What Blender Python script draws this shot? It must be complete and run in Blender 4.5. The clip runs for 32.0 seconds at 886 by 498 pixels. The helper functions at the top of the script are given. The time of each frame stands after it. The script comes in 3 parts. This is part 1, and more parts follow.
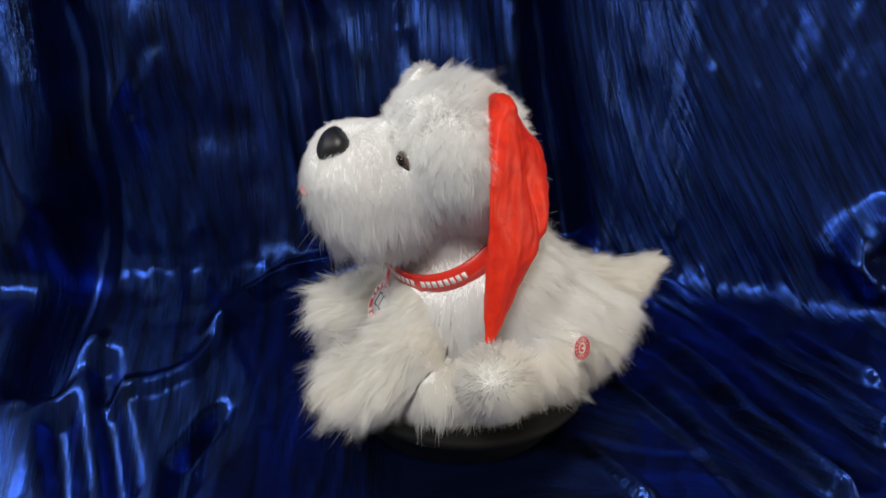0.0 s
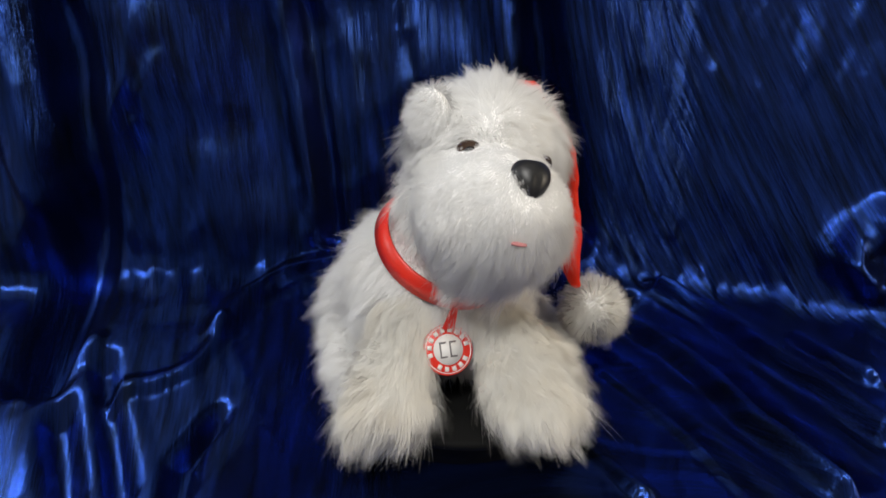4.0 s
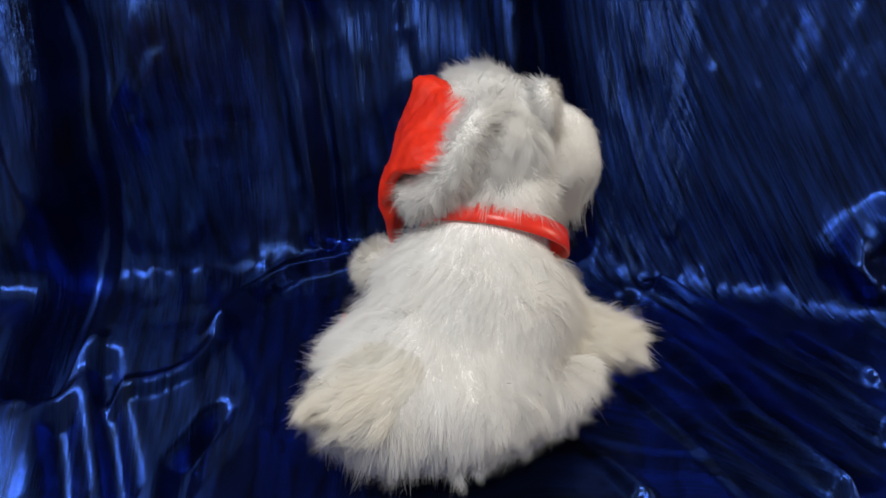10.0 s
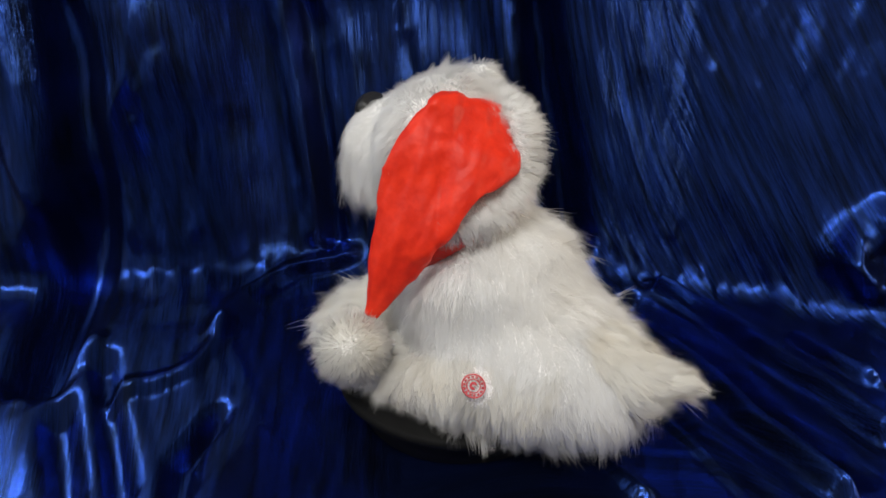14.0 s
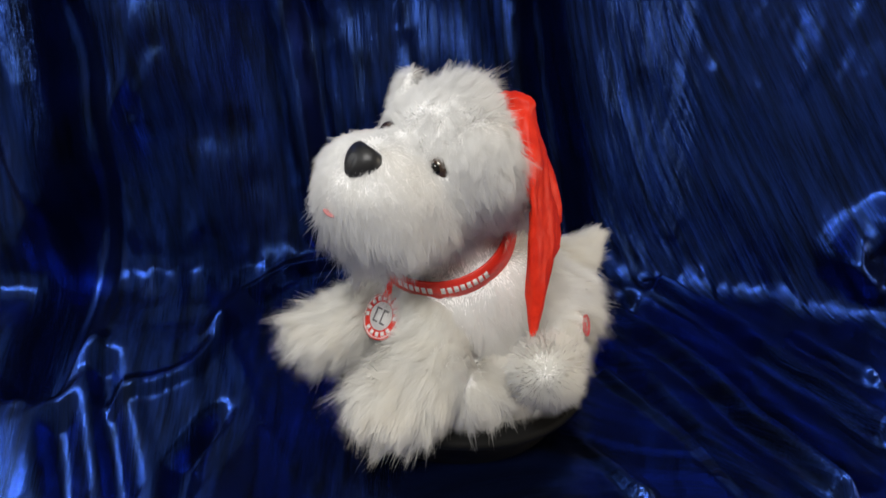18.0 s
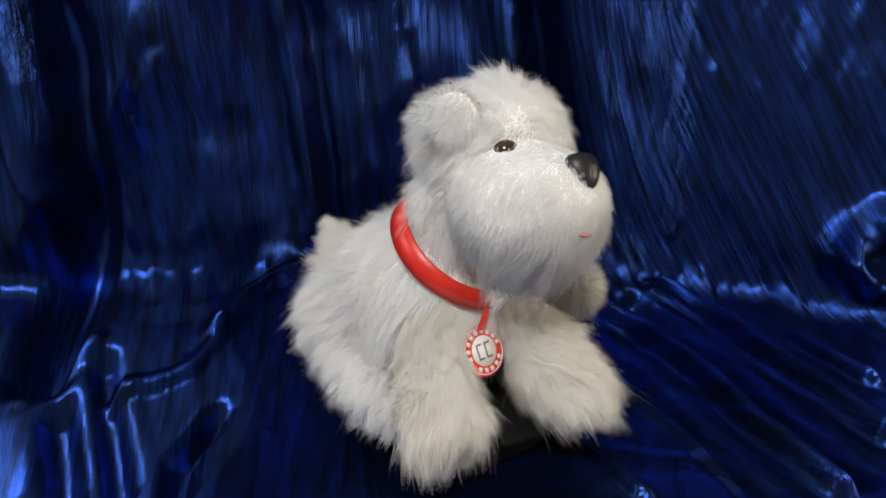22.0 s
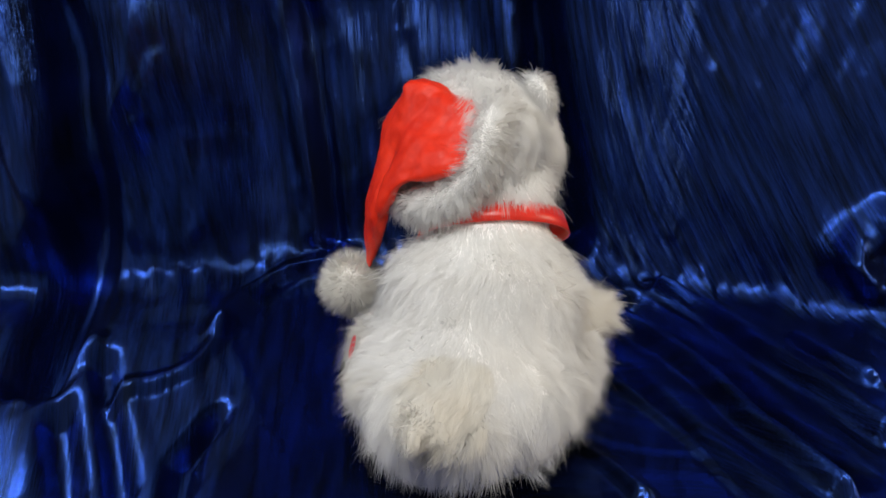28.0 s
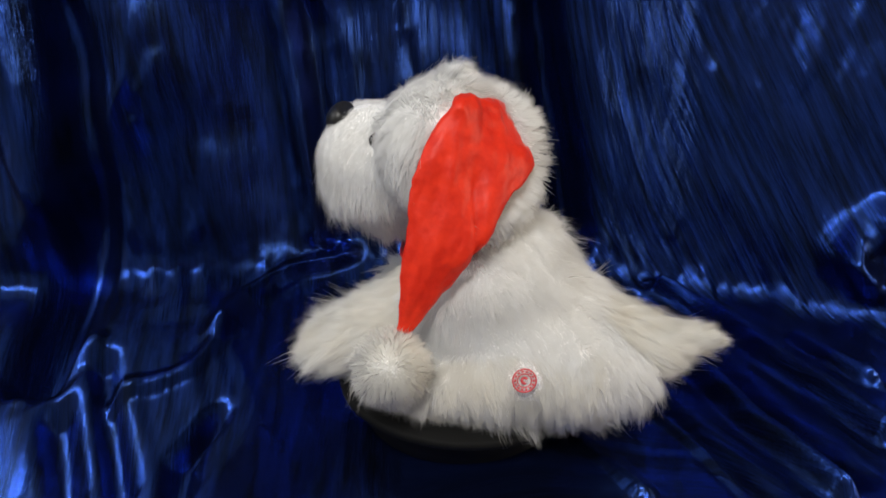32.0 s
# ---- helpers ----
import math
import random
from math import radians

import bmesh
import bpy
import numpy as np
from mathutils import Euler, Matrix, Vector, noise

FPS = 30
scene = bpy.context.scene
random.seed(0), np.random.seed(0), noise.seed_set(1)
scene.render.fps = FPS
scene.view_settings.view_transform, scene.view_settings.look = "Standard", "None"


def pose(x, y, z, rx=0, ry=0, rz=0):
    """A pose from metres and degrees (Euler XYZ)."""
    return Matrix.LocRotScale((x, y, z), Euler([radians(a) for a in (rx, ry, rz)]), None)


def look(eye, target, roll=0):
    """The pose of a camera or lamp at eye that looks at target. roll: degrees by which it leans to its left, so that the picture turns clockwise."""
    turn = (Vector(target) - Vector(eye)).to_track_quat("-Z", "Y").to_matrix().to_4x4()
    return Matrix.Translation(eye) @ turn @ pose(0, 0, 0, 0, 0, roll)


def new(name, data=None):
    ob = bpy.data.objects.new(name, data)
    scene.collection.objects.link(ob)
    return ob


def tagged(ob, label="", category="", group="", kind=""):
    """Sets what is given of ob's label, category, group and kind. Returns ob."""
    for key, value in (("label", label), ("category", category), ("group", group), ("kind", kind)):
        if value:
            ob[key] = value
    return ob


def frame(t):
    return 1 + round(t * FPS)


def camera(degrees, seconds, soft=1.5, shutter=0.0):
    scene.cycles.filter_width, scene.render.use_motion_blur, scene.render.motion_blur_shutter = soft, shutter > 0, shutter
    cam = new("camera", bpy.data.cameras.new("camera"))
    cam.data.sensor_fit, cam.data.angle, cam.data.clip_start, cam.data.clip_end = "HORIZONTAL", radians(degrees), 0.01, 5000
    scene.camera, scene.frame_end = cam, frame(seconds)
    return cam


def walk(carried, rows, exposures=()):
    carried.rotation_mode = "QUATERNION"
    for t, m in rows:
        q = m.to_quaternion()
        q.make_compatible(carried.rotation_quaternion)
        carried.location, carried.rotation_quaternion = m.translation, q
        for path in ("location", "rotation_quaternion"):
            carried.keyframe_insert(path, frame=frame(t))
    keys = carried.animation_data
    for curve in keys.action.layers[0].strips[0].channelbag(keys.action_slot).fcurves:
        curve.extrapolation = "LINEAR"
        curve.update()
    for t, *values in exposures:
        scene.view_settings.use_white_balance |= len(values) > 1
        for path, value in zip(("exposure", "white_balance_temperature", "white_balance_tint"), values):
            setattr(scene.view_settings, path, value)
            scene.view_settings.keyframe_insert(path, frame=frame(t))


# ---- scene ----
from mathutils import kdtree

# ---- camera: stands still on its support ----
cam = camera(54.9, 32.0, soft=1.6)
VIEW = pose(0, -0.765, 0.4808, 66.457, 0, 1.789) @ pose(0, 0, 0, 0, 0, 2.013)
walk(cam, [(0.0, VIEW), (32.0, VIEW)])

# ---- light: a ceiling lamp, unseen fill lamps added west and (warm) east, dim room ----
world = bpy.data.worlds.new("world")
scene.world = world
world.use_nodes = True
world.node_tree.nodes["Background"].inputs[0].default_value = (0.6, 0.7, 0.9, 1)
world.node_tree.nodes["Background"].inputs[1].default_value = 0.05


def area_lamp(name, eye, target, size, watts, colour, size_y=None):
    data = bpy.data.lights.new(name, "AREA")
    data.energy, data.color = watts, colour
    data.shape, data.size, data.size_y = "RECTANGLE", size, size_y or size
    ob = new(name, data)
    ob.matrix_world = look(eye, target)
    return ob


# added fill from the west, no window there; brightens the cloth's ridges
area_lamp("west_fill_light", (-2.1, -0.7, 1.2), (0, 0, 0.12), 0.9, 13, (0.95, 0.98, 1.0))
area_lamp("ceiling_lamp_light", (-0.25, -1.70, 2.00), (0, 0, 0.1), 0.6, 45, (1.0, 0.98, 0.95))
# added warm fill from the east, for the dog's right-hand side
area_lamp("east_fill_light", (2.1, -0.25, 0.55), (0, 0, 0.1), 0.4, 14, (1.0, 0.86, 0.66))
scene.view_settings.exposure = 0.0


# ---- materials ----
def nodes_of(name):
    m = bpy.data.materials.new(name)
    m.use_nodes = True
    t = m.node_tree
    return m, t, t.nodes["Principled BSDF"]


def add(t, kind, **values):
    n = t.nodes.new(kind)
    for k, v in values.items():
        n.inputs[k].default_value = v
    return n


def mapped(t, source, scale):
    c = t.nodes.new("ShaderNodeTexCoord")
    m = add(t, "ShaderNodeMapping", Scale=scale)
    t.links.new(c.outputs[source], m.inputs["Vector"])
    return m.outputs["Vector"]


def ramp(t, fac, a, b, lo=0.3, hi=0.7):
    r = t.nodes.new("ShaderNodeValToRGB")
    r.color_ramp.elements[0].position, r.color_ramp.elements[1].position = lo, hi
    r.color_ramp.elements[0].color, r.color_ramp.elements[1].color = (*a, 1), (*b, 1)
    t.links.new(fac, r.inputs["Fac"])
    return r.outputs["Color"]


def noise_of(t, vector, scale, detail=3.0, rough=0.55):
    n = add(t, "ShaderNodeTexNoise", Scale=scale, Detail=detail, Roughness=rough)
    t.links.new(vector, n.inputs["Vector"])
    return n.outputs["Fac"]


def bump(t, height, strength, distance, before=None):
    b = add(t, "ShaderNodeBump", Strength=strength, Distance=distance)
    t.links.new(height, b.inputs["Height"])
    if before:
        t.links.new(before, b.inputs["Normal"])
    return b.outputs["Normal"]


def plain(name, colour, rough=0.6, metal=0.0, grain=200.0, depth=0.0006, vary=0.8):
    m, t, p = nodes_of(name)
    v = mapped(t, "Object", (1, 1, 1))
    dark = tuple(c * vary for c in colour)
    t.links.new(ramp(t, noise_of(t, v, grain * 0.15), dark, colour), p.inputs["Base Color"])
    t.links.new(bump(t, noise_of(t, v, grain), 0.5, depth), p.inputs["Normal"])
    p.inputs["Roughness"].default_value, p.inputs["Metallic"].default_value = rough, metal
    return m


def lame_cloth():
    """Crinkled metallic blue cloth; its map runs along the threads."""
    m, t, p = nodes_of("blue_lame_cloth")
    fine = noise_of(t, mapped(t, "UV", (420, 30, 1)), 1.0, 4.0, 0.65)
    crinkle = noise_of(t, mapped(t, "UV", (90, 9, 1)), 1.0, 3.0, 0.6)
    broad = noise_of(t, mapped(t, "UV", (16, 5, 1)), 1.0, 2.0)
    strip = noise_of(t, mapped(t, "UV", (40, 3.2, 1)), 1.0, 2.0, 0.5)
    n = bump(t, broad, 0.25, 0.012)
    n = bump(t, strip, 0.5, 0.009, n)
    n = bump(t, crinkle, 0.30, 0.005, n)
    n = bump(t, fine, 0.65, 0.0014, n)
    t.links.new(n, p.inputs["Normal"])
    t.links.new(ramp(t, crinkle, (0.005, 0.016, 0.066), (0.013, 0.047, 0.28), 0.35, 0.7), p.inputs["Base Color"])
    p.inputs["Metallic"].default_value = 0.95
    p.inputs["Roughness"].default_value = 0.21
    p.inputs["Specular IOR Level"].default_value = 0.5
    p.inputs["Coat Weight"].default_value = 0.08
    p.inputs["Coat Roughness"].default_value = 0.6
    return m


def plush(name, colour, tint):
    """Fine pale pile: light passes between and through the hairs."""
    m, t, p = nodes_of(name)
    v = mapped(t, "Object", (1, 1, 1))
    c = ramp(t, noise_of(t, v, 28.0), tint, colour, 0.25, 0.6)
    out = t.nodes["Material Output"]
    t.nodes.remove(p)
    d = add(t, "ShaderNodeBsdfDiffuse", Roughness=0.5)
    tr = add(t, "ShaderNodeBsdfTranslucent")
    gap = add(t, "ShaderNodeBsdfTransparent")
    t.links.new(c, d.inputs["Color"])
    t.links.new(c, tr.inputs["Color"])
    mix, thin = add(t, "ShaderNodeMixShader", Fac=0.36), add(t, "ShaderNodeMixShader", Fac=0.58)
    t.links.new(d.outputs[0], mix.inputs[1])
    t.links.new(tr.outputs[0], mix.inputs[2])
    t.links.new(mix.outputs[0], thin.inputs[1])
    t.links.new(gap.outputs[0], thin.inputs[2])
    t.links.new(thin.outputs[0], out.inputs["Surface"])
    return m


def red_satin():
    m, t, p = nodes_of("red_satin")
    v = mapped(t, "Object", (1, 1, 1))
    t.links.new(ramp(t, noise_of(t, v, 60.0), (0.60, 0.016, 0.004), (0.80, 0.034, 0.009), 0.3, 0.7), p.inputs["Base Color"])
    n = bump(t, noise_of(t, v, 45.0, 3.0), 0.4, 0.004)
    n = bump(t, noise_of(t, v, 900.0, 2.0), 0.3, 0.0004, n)
    t.links.new(n, p.inputs["Normal"])
    p.inputs["Roughness"].default_value = 0.5
    p.inputs["Specular IOR Level"].default_value = 0.3
    return m


LAME = lame_cloth()
FUR = plush("white_plush", (0.97, 0.968, 0.96), (0.96, 0.95, 0.93))
CREAM = plush("cream_plush", (0.96, 0.945, 0.90), (0.945, 0.91, 0.835))
SKIN = plain("white_backing", (0.86, 0.855, 0.84), 0.9, vary=0.97)
SKIN.node_tree.nodes["Principled BSDF"].inputs["Specular IOR Level"].default_value = 0.05
SATIN = red_satin()
VINYL = plain("red_vinyl", (0.75, 0.03, 0.015), 0.35, grain=300)
BLACK = plain("black_plastic", (0.014, 0.014, 0.015), 0.42, grain=500, depth=0.0002)
IRIS = plain("brown_glass_eye", (0.05, 0.028, 0.018), 0.08, grain=300, depth=0.0)
PUPIL = plain("black_pupil", (0.006, 0.006, 0.006), 0.06, grain=300, depth=0.0)
PINK = plain("pink_felt", (0.55, 0.22, 0.22), 0.8)
WHITE = plain("white_print", (0.82, 0.8, 0.78), 0.5, vary=0.95)
GREY = plain("grey_print", (0.22, 0.2, 0.2), 0.5)
STAMP = plain("red_print", (0.7, 0.07, 0.08), 0.7)
ORANGE = plain("orange_felt", (0.85, 0.32, 0.18), 0.8)
TABLE = plain("black_turntable", (0.006, 0.006, 0.006), 0.7, grain=400, depth=0.0002)
TABLE.node_tree.nodes["Principled BSDF"].inputs["Specular IOR Level"].default_value = 0.12
WALL = plain("room_paint", (0.80, 0.79, 0.77), 0.8, grain=30)
FLOOR = plain("room_floor", (0.38, 0.34, 0.29), 0.6, grain=40)


# ---- small builders ----
def mesh_of(name, bm, *materials):
    me = bpy.data.meshes.new(name)
    bm.to_mesh(me)
    bm.free()
    me.shade_smooth()
    for m in materials:
        me.materials.append(m)
    return me


def part(name, bm, material, parent, label=""):
    ob = new(name, mesh_of(name, bm, material))
    ob.parent = parent
    return tagged(ob, label)


def box_bm(x0, y0, z0, x1, y1, z1):
    bm = bmesh.new()
    bmesh.ops.create_cube(bm, size=1.0, matrix=Matrix.Translation(((x0 + x1) / 2, (y0 + y1) / 2, (z0 + z1) / 2)) @ Matrix.Diagonal((x1 - x0, y1 - y0, z1 - z0, 1)))
    return bm


# ---- the room that closes the place ----
for name, b in (("wall_north", (-2.5, 2.0, -0.35, 2.5, 2.1, 2.4)), ("wall_south", (-2.5, -3.1, -0.35, 2.5, -3.0, 2.4)),
                ("wall_west", (-2.6, -3.1, -0.35, -2.5, 2.1, 2.4)), ("wall_east", (2.5, -3.1, -0.35, 2.6, 2.1, 2.4)),
                ("ceiling", (-2.6, -3.1, 2.4, 2.6, 2.1, 2.5)), ("floor", (-2.6, -3.1, -0.45, 2.6, 2.1, -0.35))):
    ob = new(name, mesh_of(name, box_bm(*b), FLOOR if name == "floor" else WALL))
    for poly in ob.data.polygons:
        poly.use_smooth = False
    tagged(ob, "plain painted room surface round the set", "wall" if "wall" in name else name, kind="structure")


plinth = new("plinth", mesh_of("plinth", box_bm(-0.12, -0.55, -0.35, 0.80, 0.05, -0.09), WALL))
for poly in plinth.data.polygons:
    poly.use_smooth = False
tagged(plinth, "plain plinth hidden under the draped cloth", "plinth", kind="structure")


# ---- the draped cloth ----
def softplus(x):
    return np.logaddexp(0, x)


def eastern(x):
    return 1 / (1 + np.exp(-(x - 0.27) / 0.03))


def base_line(x):
    """How far back the drape rises from the ground, along the width; it comes forward in the east."""
    ripple = np.clip((x + 0.1) / 0.2, 0, 1) * (1 - eastern(x)) * (0.008 * np.sin(13 * x + 1) + 0.006 * np.sin(31 * x))
    return 0.33 - 0.30 / (1 + np.exp((x + 0.26) / 0.08)) + ripple - 0.4 * 0.04 * softplus((x - 0.27) / 0.04)


def drape(x, s):
    """The unfolded cloth: s < 0 lies on the ground, s > 0 rises at the back; in the west it falls over a raised edge."""
    east = eastern(x)
    west = 1 / (1 + np.exp((x + 0.26) / 0.06))
    r = 0.045 - 0.030 * east - 0.030 * west
    fall = 0.04 * (softplus((s + 0.36) / 0.04) - softplus((s + 0.08) / 0.04))
    rise = r * softplus(s / r)
    y = base_line(x) - r * softplus(-s / r) + (0.03 + 0.15 * east) * rise
    z = -0.03 + rise + west * (fall - 0.19)
    up = 1 / (1 + np.exp(s / r))
    return y, z, up


FOLDS, PLEATS, CREASES = [], [], []


def fold(width, height, lean, *line):
    """A standing ridge or a deep valley along a line (across, along the cloth)."""
    FOLDS.append((width, height, lean, line))


def pleat(width, height, lean, *line):
    """A pleat with two flat faces, the western one broad."""
    PLEATS.append((width, height, lean, line))


def crease(left, right, tilt, *line):
    """A panel along a line that leans to the fill lamp on its side (tilt > 0) or away from it."""
    CREASES.append((left, right, tilt, line))


# deep folds: half-width, height, lean, then the line
fold(0.030, -0.06, 0, (-0.436, 0.304), (-0.426, 0.222), (-0.418, 0.115), (-0.426, -0.014), (-0.427, -0.100))
fold(0.012, -0.022, 0, (-0.206, 0.351), (-0.194, 0.254), (-0.180, 0.149), (-0.173, 0.035))
fold(0.028, -0.05, 0, (0.069, 0.373), (0.091, 0.268), (0.121, 0.155), (0.139, 0.055))
fold(0.025, 0.03, 0, (0.522, 0.135), (0.487, 0.085), (0.516, 0.054))
fold(0.016, 0.025, 0, (-0.270, -0.094), (-0.261, -0.055), (-0.216, 0.000), (-0.159, 0.025))
# folds that run over the ground to the camera's side
fold(0.014, 0.030, -0.3, (0.139, -0.066), (0.214, -0.164), (0.264, -0.247), (0.300, -0.334), (0.350, -0.416))
fold(0.014, 0.032, -0.3, (0.259, -0.033), (0.315, -0.099), (0.352, -0.181), (0.400, -0.247), (0.430, -0.293))
fold(0.013, 0.024, -0.3, (0.162, -0.252), (0.211, -0.331), (0.258, -0.416), (0.273, -0.443))
fold(0.012, 0.018, -0.3, (0.118, -0.383), (0.146, -0.421), (0.166, -0.458))
fold(0.012, 0.022, -0.3, (0.409, -0.105), (0.433, -0.142), (0.459, -0.167))
fold(0.020, -0.030, 0, (0.222, -0.063), (0.282, -0.161), (0.332, -0.276), (0.377, -0.363))
fold(0.020, -0.030, 0, (0.146, -0.157), (0.198, -0.266), (0.240, -0.357), (0.278, -0.434))
# pleats that fall over the raised edge
pleat(0.020, 0.0048, 0.45, (-0.414, -0.128), (-0.413, -0.164), (-0.410, -0.210))
pleat(0.019, 0.0044, 0.45, (-0.340, -0.147), (-0.318, -0.200), (-0.295, -0.257))
pleat(0.015, 0.0040, 0.45, (-0.265, -0.108), (-0.233, -0.182), (-0.211, -0.248))
pleat(0.020, 0.0048, 0.45, (-0.196, -0.274), (-0.162, -0.357), (-0.138, -0.414))
pleat(0.014, 0.0032, 0.30, (-0.366, -0.183), (-0.353, -0.209), (-0.343, -0.231))
pleat(0.012, 0.0028, 0.30, (-0.295, -0.127), (-0.280, -0.164), (-0.269, -0.193))
pleat(0.012, 0.0028, 0.30, (-0.273, -0.127), (-0.258, -0.168), (-0.246, -0.201))
fold(0.012, 0.014, 0, (-0.434, -0.125), (-0.410, -0.107), (-0.388, -0.086))
fold(0.010, 0.010, 0, (-0.353, -0.139), (-0.317, -0.143), (-0.290, -0.141), (-0.270, -0.106))
fold(0.016, -0.030, 0, (-0.398, -0.149), (-0.384, -0.182), (-0.372, -0.219))
fold(0.016, -0.030, 0, (-0.261, -0.210), (-0.276, -0.229), (-0.275, -0.272))
fold(0.012, -0.025, 0, (-0.370, -0.108), (-0.356, -0.153), (-0.339, -0.196), (-0.324, -0.239))
# panels between creases: half-widths to either side, tilt, then the line
crease(0.0525, 0.0030, 1.40, (-0.349, 0.314), (-0.356, 0.256), (-0.367, 0.225))
crease(0.0225, 0.0030, 0.70, (-0.353, 0.227), (-0.355, 0.191))
crease(0.0550, 0.0450, -1.0, (-0.292, 0.327), (-0.304, 0.221))
crease(0.0030, 0.0030, 1.68, (-0.334, 0.271), (-0.343, 0.246), (-0.351, 0.224), (-0.353, 0.194))
crease(0.0150, 0.0030, 0.84, (-0.331, 0.205), (-0.321, 0.169), (-0.312, 0.124), (-0.312, 0.069))
crease(0.0300, 0.0050, 0.24, (-0.355, 0.160), (-0.340, 0.103), (-0.339, 0.034))
crease(0.0100, 0.0100, 0.42, (-0.368, 0.050), (-0.350, -0.022))
crease(0.0300, 0.0200, -1.6, (-0.431, 0.304), (-0.417, 0.222), (-0.412, 0.134), (-0.427, 0.038))
crease(0.0137, 0.0044, 2.10, (-0.481, 0.150), (-0.470, 0.127), (-0.458, 0.097))
crease(0.0300, 0.0030, 0.63, (-0.459, 0.163), (-0.442, 0.115))
crease(0.0030, 0.0030, 0.56, (-0.441, 0.115), (-0.444, 0.052), (-0.446, 0.004), (-0.444, -0.067), (-0.436, -0.110))
crease(0.0050, 0.0030, 0.84, (-0.456, 0.090), (-0.455, 0.052))
crease(0.0330, 0.0030, 0.98, (-0.229, 0.338), (-0.219, 0.297), (-0.213, 0.231), (-0.203, 0.147), (-0.195, 0.071))
crease(0.0083, 0.0055, 0.56, (-0.239, 0.323), (-0.225, 0.250), (-0.211, 0.132))
crease(0.0132, 0.0132, -1.5, (-0.204, 0.351), (-0.191, 0.255), (-0.180, 0.149), (-0.175, 0.044))
crease(0.0220, 0.0165, -0.5, (-0.270, 0.195), (-0.259, 0.136))
crease(0.0075, 0.0030, 0.42, (-0.306, 0.170), (-0.295, 0.105), (-0.287, 0.032))
crease(0.0060, 0.0040, -0.70, (-0.329, 0.206), (-0.312, 0.138), (-0.306, 0.069), (-0.297, -0.011), (-0.269, -0.099))
crease(0.0260, 0.0098, 0.84, (-0.166, 0.319), (-0.154, 0.224), (-0.141, 0.150))
crease(0.0420, 0.0210, 0.77, (-0.109, 0.332), (-0.114, 0.262))
crease(0.0039, 0.0030, 1.40, (-0.186, 0.349), (-0.182, 0.323), (-0.179, 0.301))
crease(0.0035, 0.0035, 1.68, (-0.096, 0.366), (-0.094, 0.333))
crease(0.0035, 0.0035, 1.68, (-0.080, 0.320), (-0.073, 0.278))
crease(0.0338, 0.0112, 0.84, (0.015, 0.372), (0.014, 0.330), (0.030, 0.302))
crease(0.0227, 0.0162, -.4, (-0.040, 0.370), (-0.030, 0.287))
crease(0.0195, 0.0293, -1.6, (0.065, 0.373), (0.084, 0.267), (0.111, 0.155), (0.139, 0.055))
crease(0.0055, 0.0055, 0.40, (-0.262, -0.003), (-0.242, 0.023))
crease(0.0048, 0.0048, 0.49, (-0.221, 0.050), (-0.217, 0.033))
crease(0.0059, 0.0059, 0.63, (-0.196, 0.045), (-0.192, 0.031))
crease(0.0066, 0.0083, 0.35, (-0.400, 0.051), (-0.388, 0.023))
crease(0.0113, 0.0188, 0.39, (0.145, 0.336), (0.164, 0.295), (0.184, 0.245))
crease(0.0140, 0.0175, 0.39, (0.214, 0.310), (0.288, 0.307))
crease(0.0150, 0.0150, 0.26, (0.170, 0.372), (0.240, 0.338))
crease(0.0037, 0.0037, 0.59, (0.217, 0.338), (0.230, 0.321))
crease(0.0035, 0.0035, 0.59, (0.279, 0.338), (0.285, 0.318))
crease(0.0040, 0.0040, 0.35, (0.390, 0.359), (0.402, 0.312))
crease(0.0056, 0.0056, 0.30, (0.405, 0.373), (0.416, 0.327))
crease(0.0030, 0.0030, 0.3, (0.425, 0.388), (0.435, 0.329))
crease(0.0038, 0.0038, 0.78, (0.368, 0.281), (0.381, 0.254))
crease(0.0056, 0.0056, 0.65, (0.312, 0.297), (0.318, 0.287))
crease(0.0075, 0.0075, 0.33, (0.454, 0.344), (0.428, 0.308), (0.403, 0.257))
crease(0.0045, 0.0045, 1.2, (0.280, 0.086), (0.286, 0.070))
crease(0.0450, 0.0450, 0.13, (0.234, 0.200), (0.322, 0.075))
crease(0.0350, 0.0350, .25, (0.382, 0.153), (0.462, 0.188))
crease(0.0105, 0.0105, 2, (0.494, 0.122), (0.489, 0.092), (0.515, 0.068), (0.527, 0.082))
crease(0.0120, 0.0120, .2, (0.116, -0.402), (0.144, -0.437), (0.161, -0.458))
crease(0.0100, 0.0100, 0.35, (-0.372, -0.076), (-0.348, -0.057), (-0.307, -0.060))


def line_gap(x, s, line):
    """The distance to a line, and on which side of it: +1 to the east or the top."""
    best, sign = np.full_like(x, 9.0), np.ones_like(x)
    for (x0, s0), (x1, s1) in zip(line, line[1:]):
        dx, ds = x1 - x0, s1 - s0
        k = np.clip(((x - x0) * dx + (s - s0) * ds) / (dx * dx + ds * ds + 1e-12), 0, 1)
        ex, es = x - x0 - k * dx, s - s0 - k * ds
        e = np.hypot(ex, es)
        near = e < best
        best = np.where(near, e, best)
        flip = 1 if ds < 0 or (ds == 0 and dx > 0) else -1
        sign = np.where(near, flip * np.sign(es * dx - ex * ds), sign)
    return best, sign


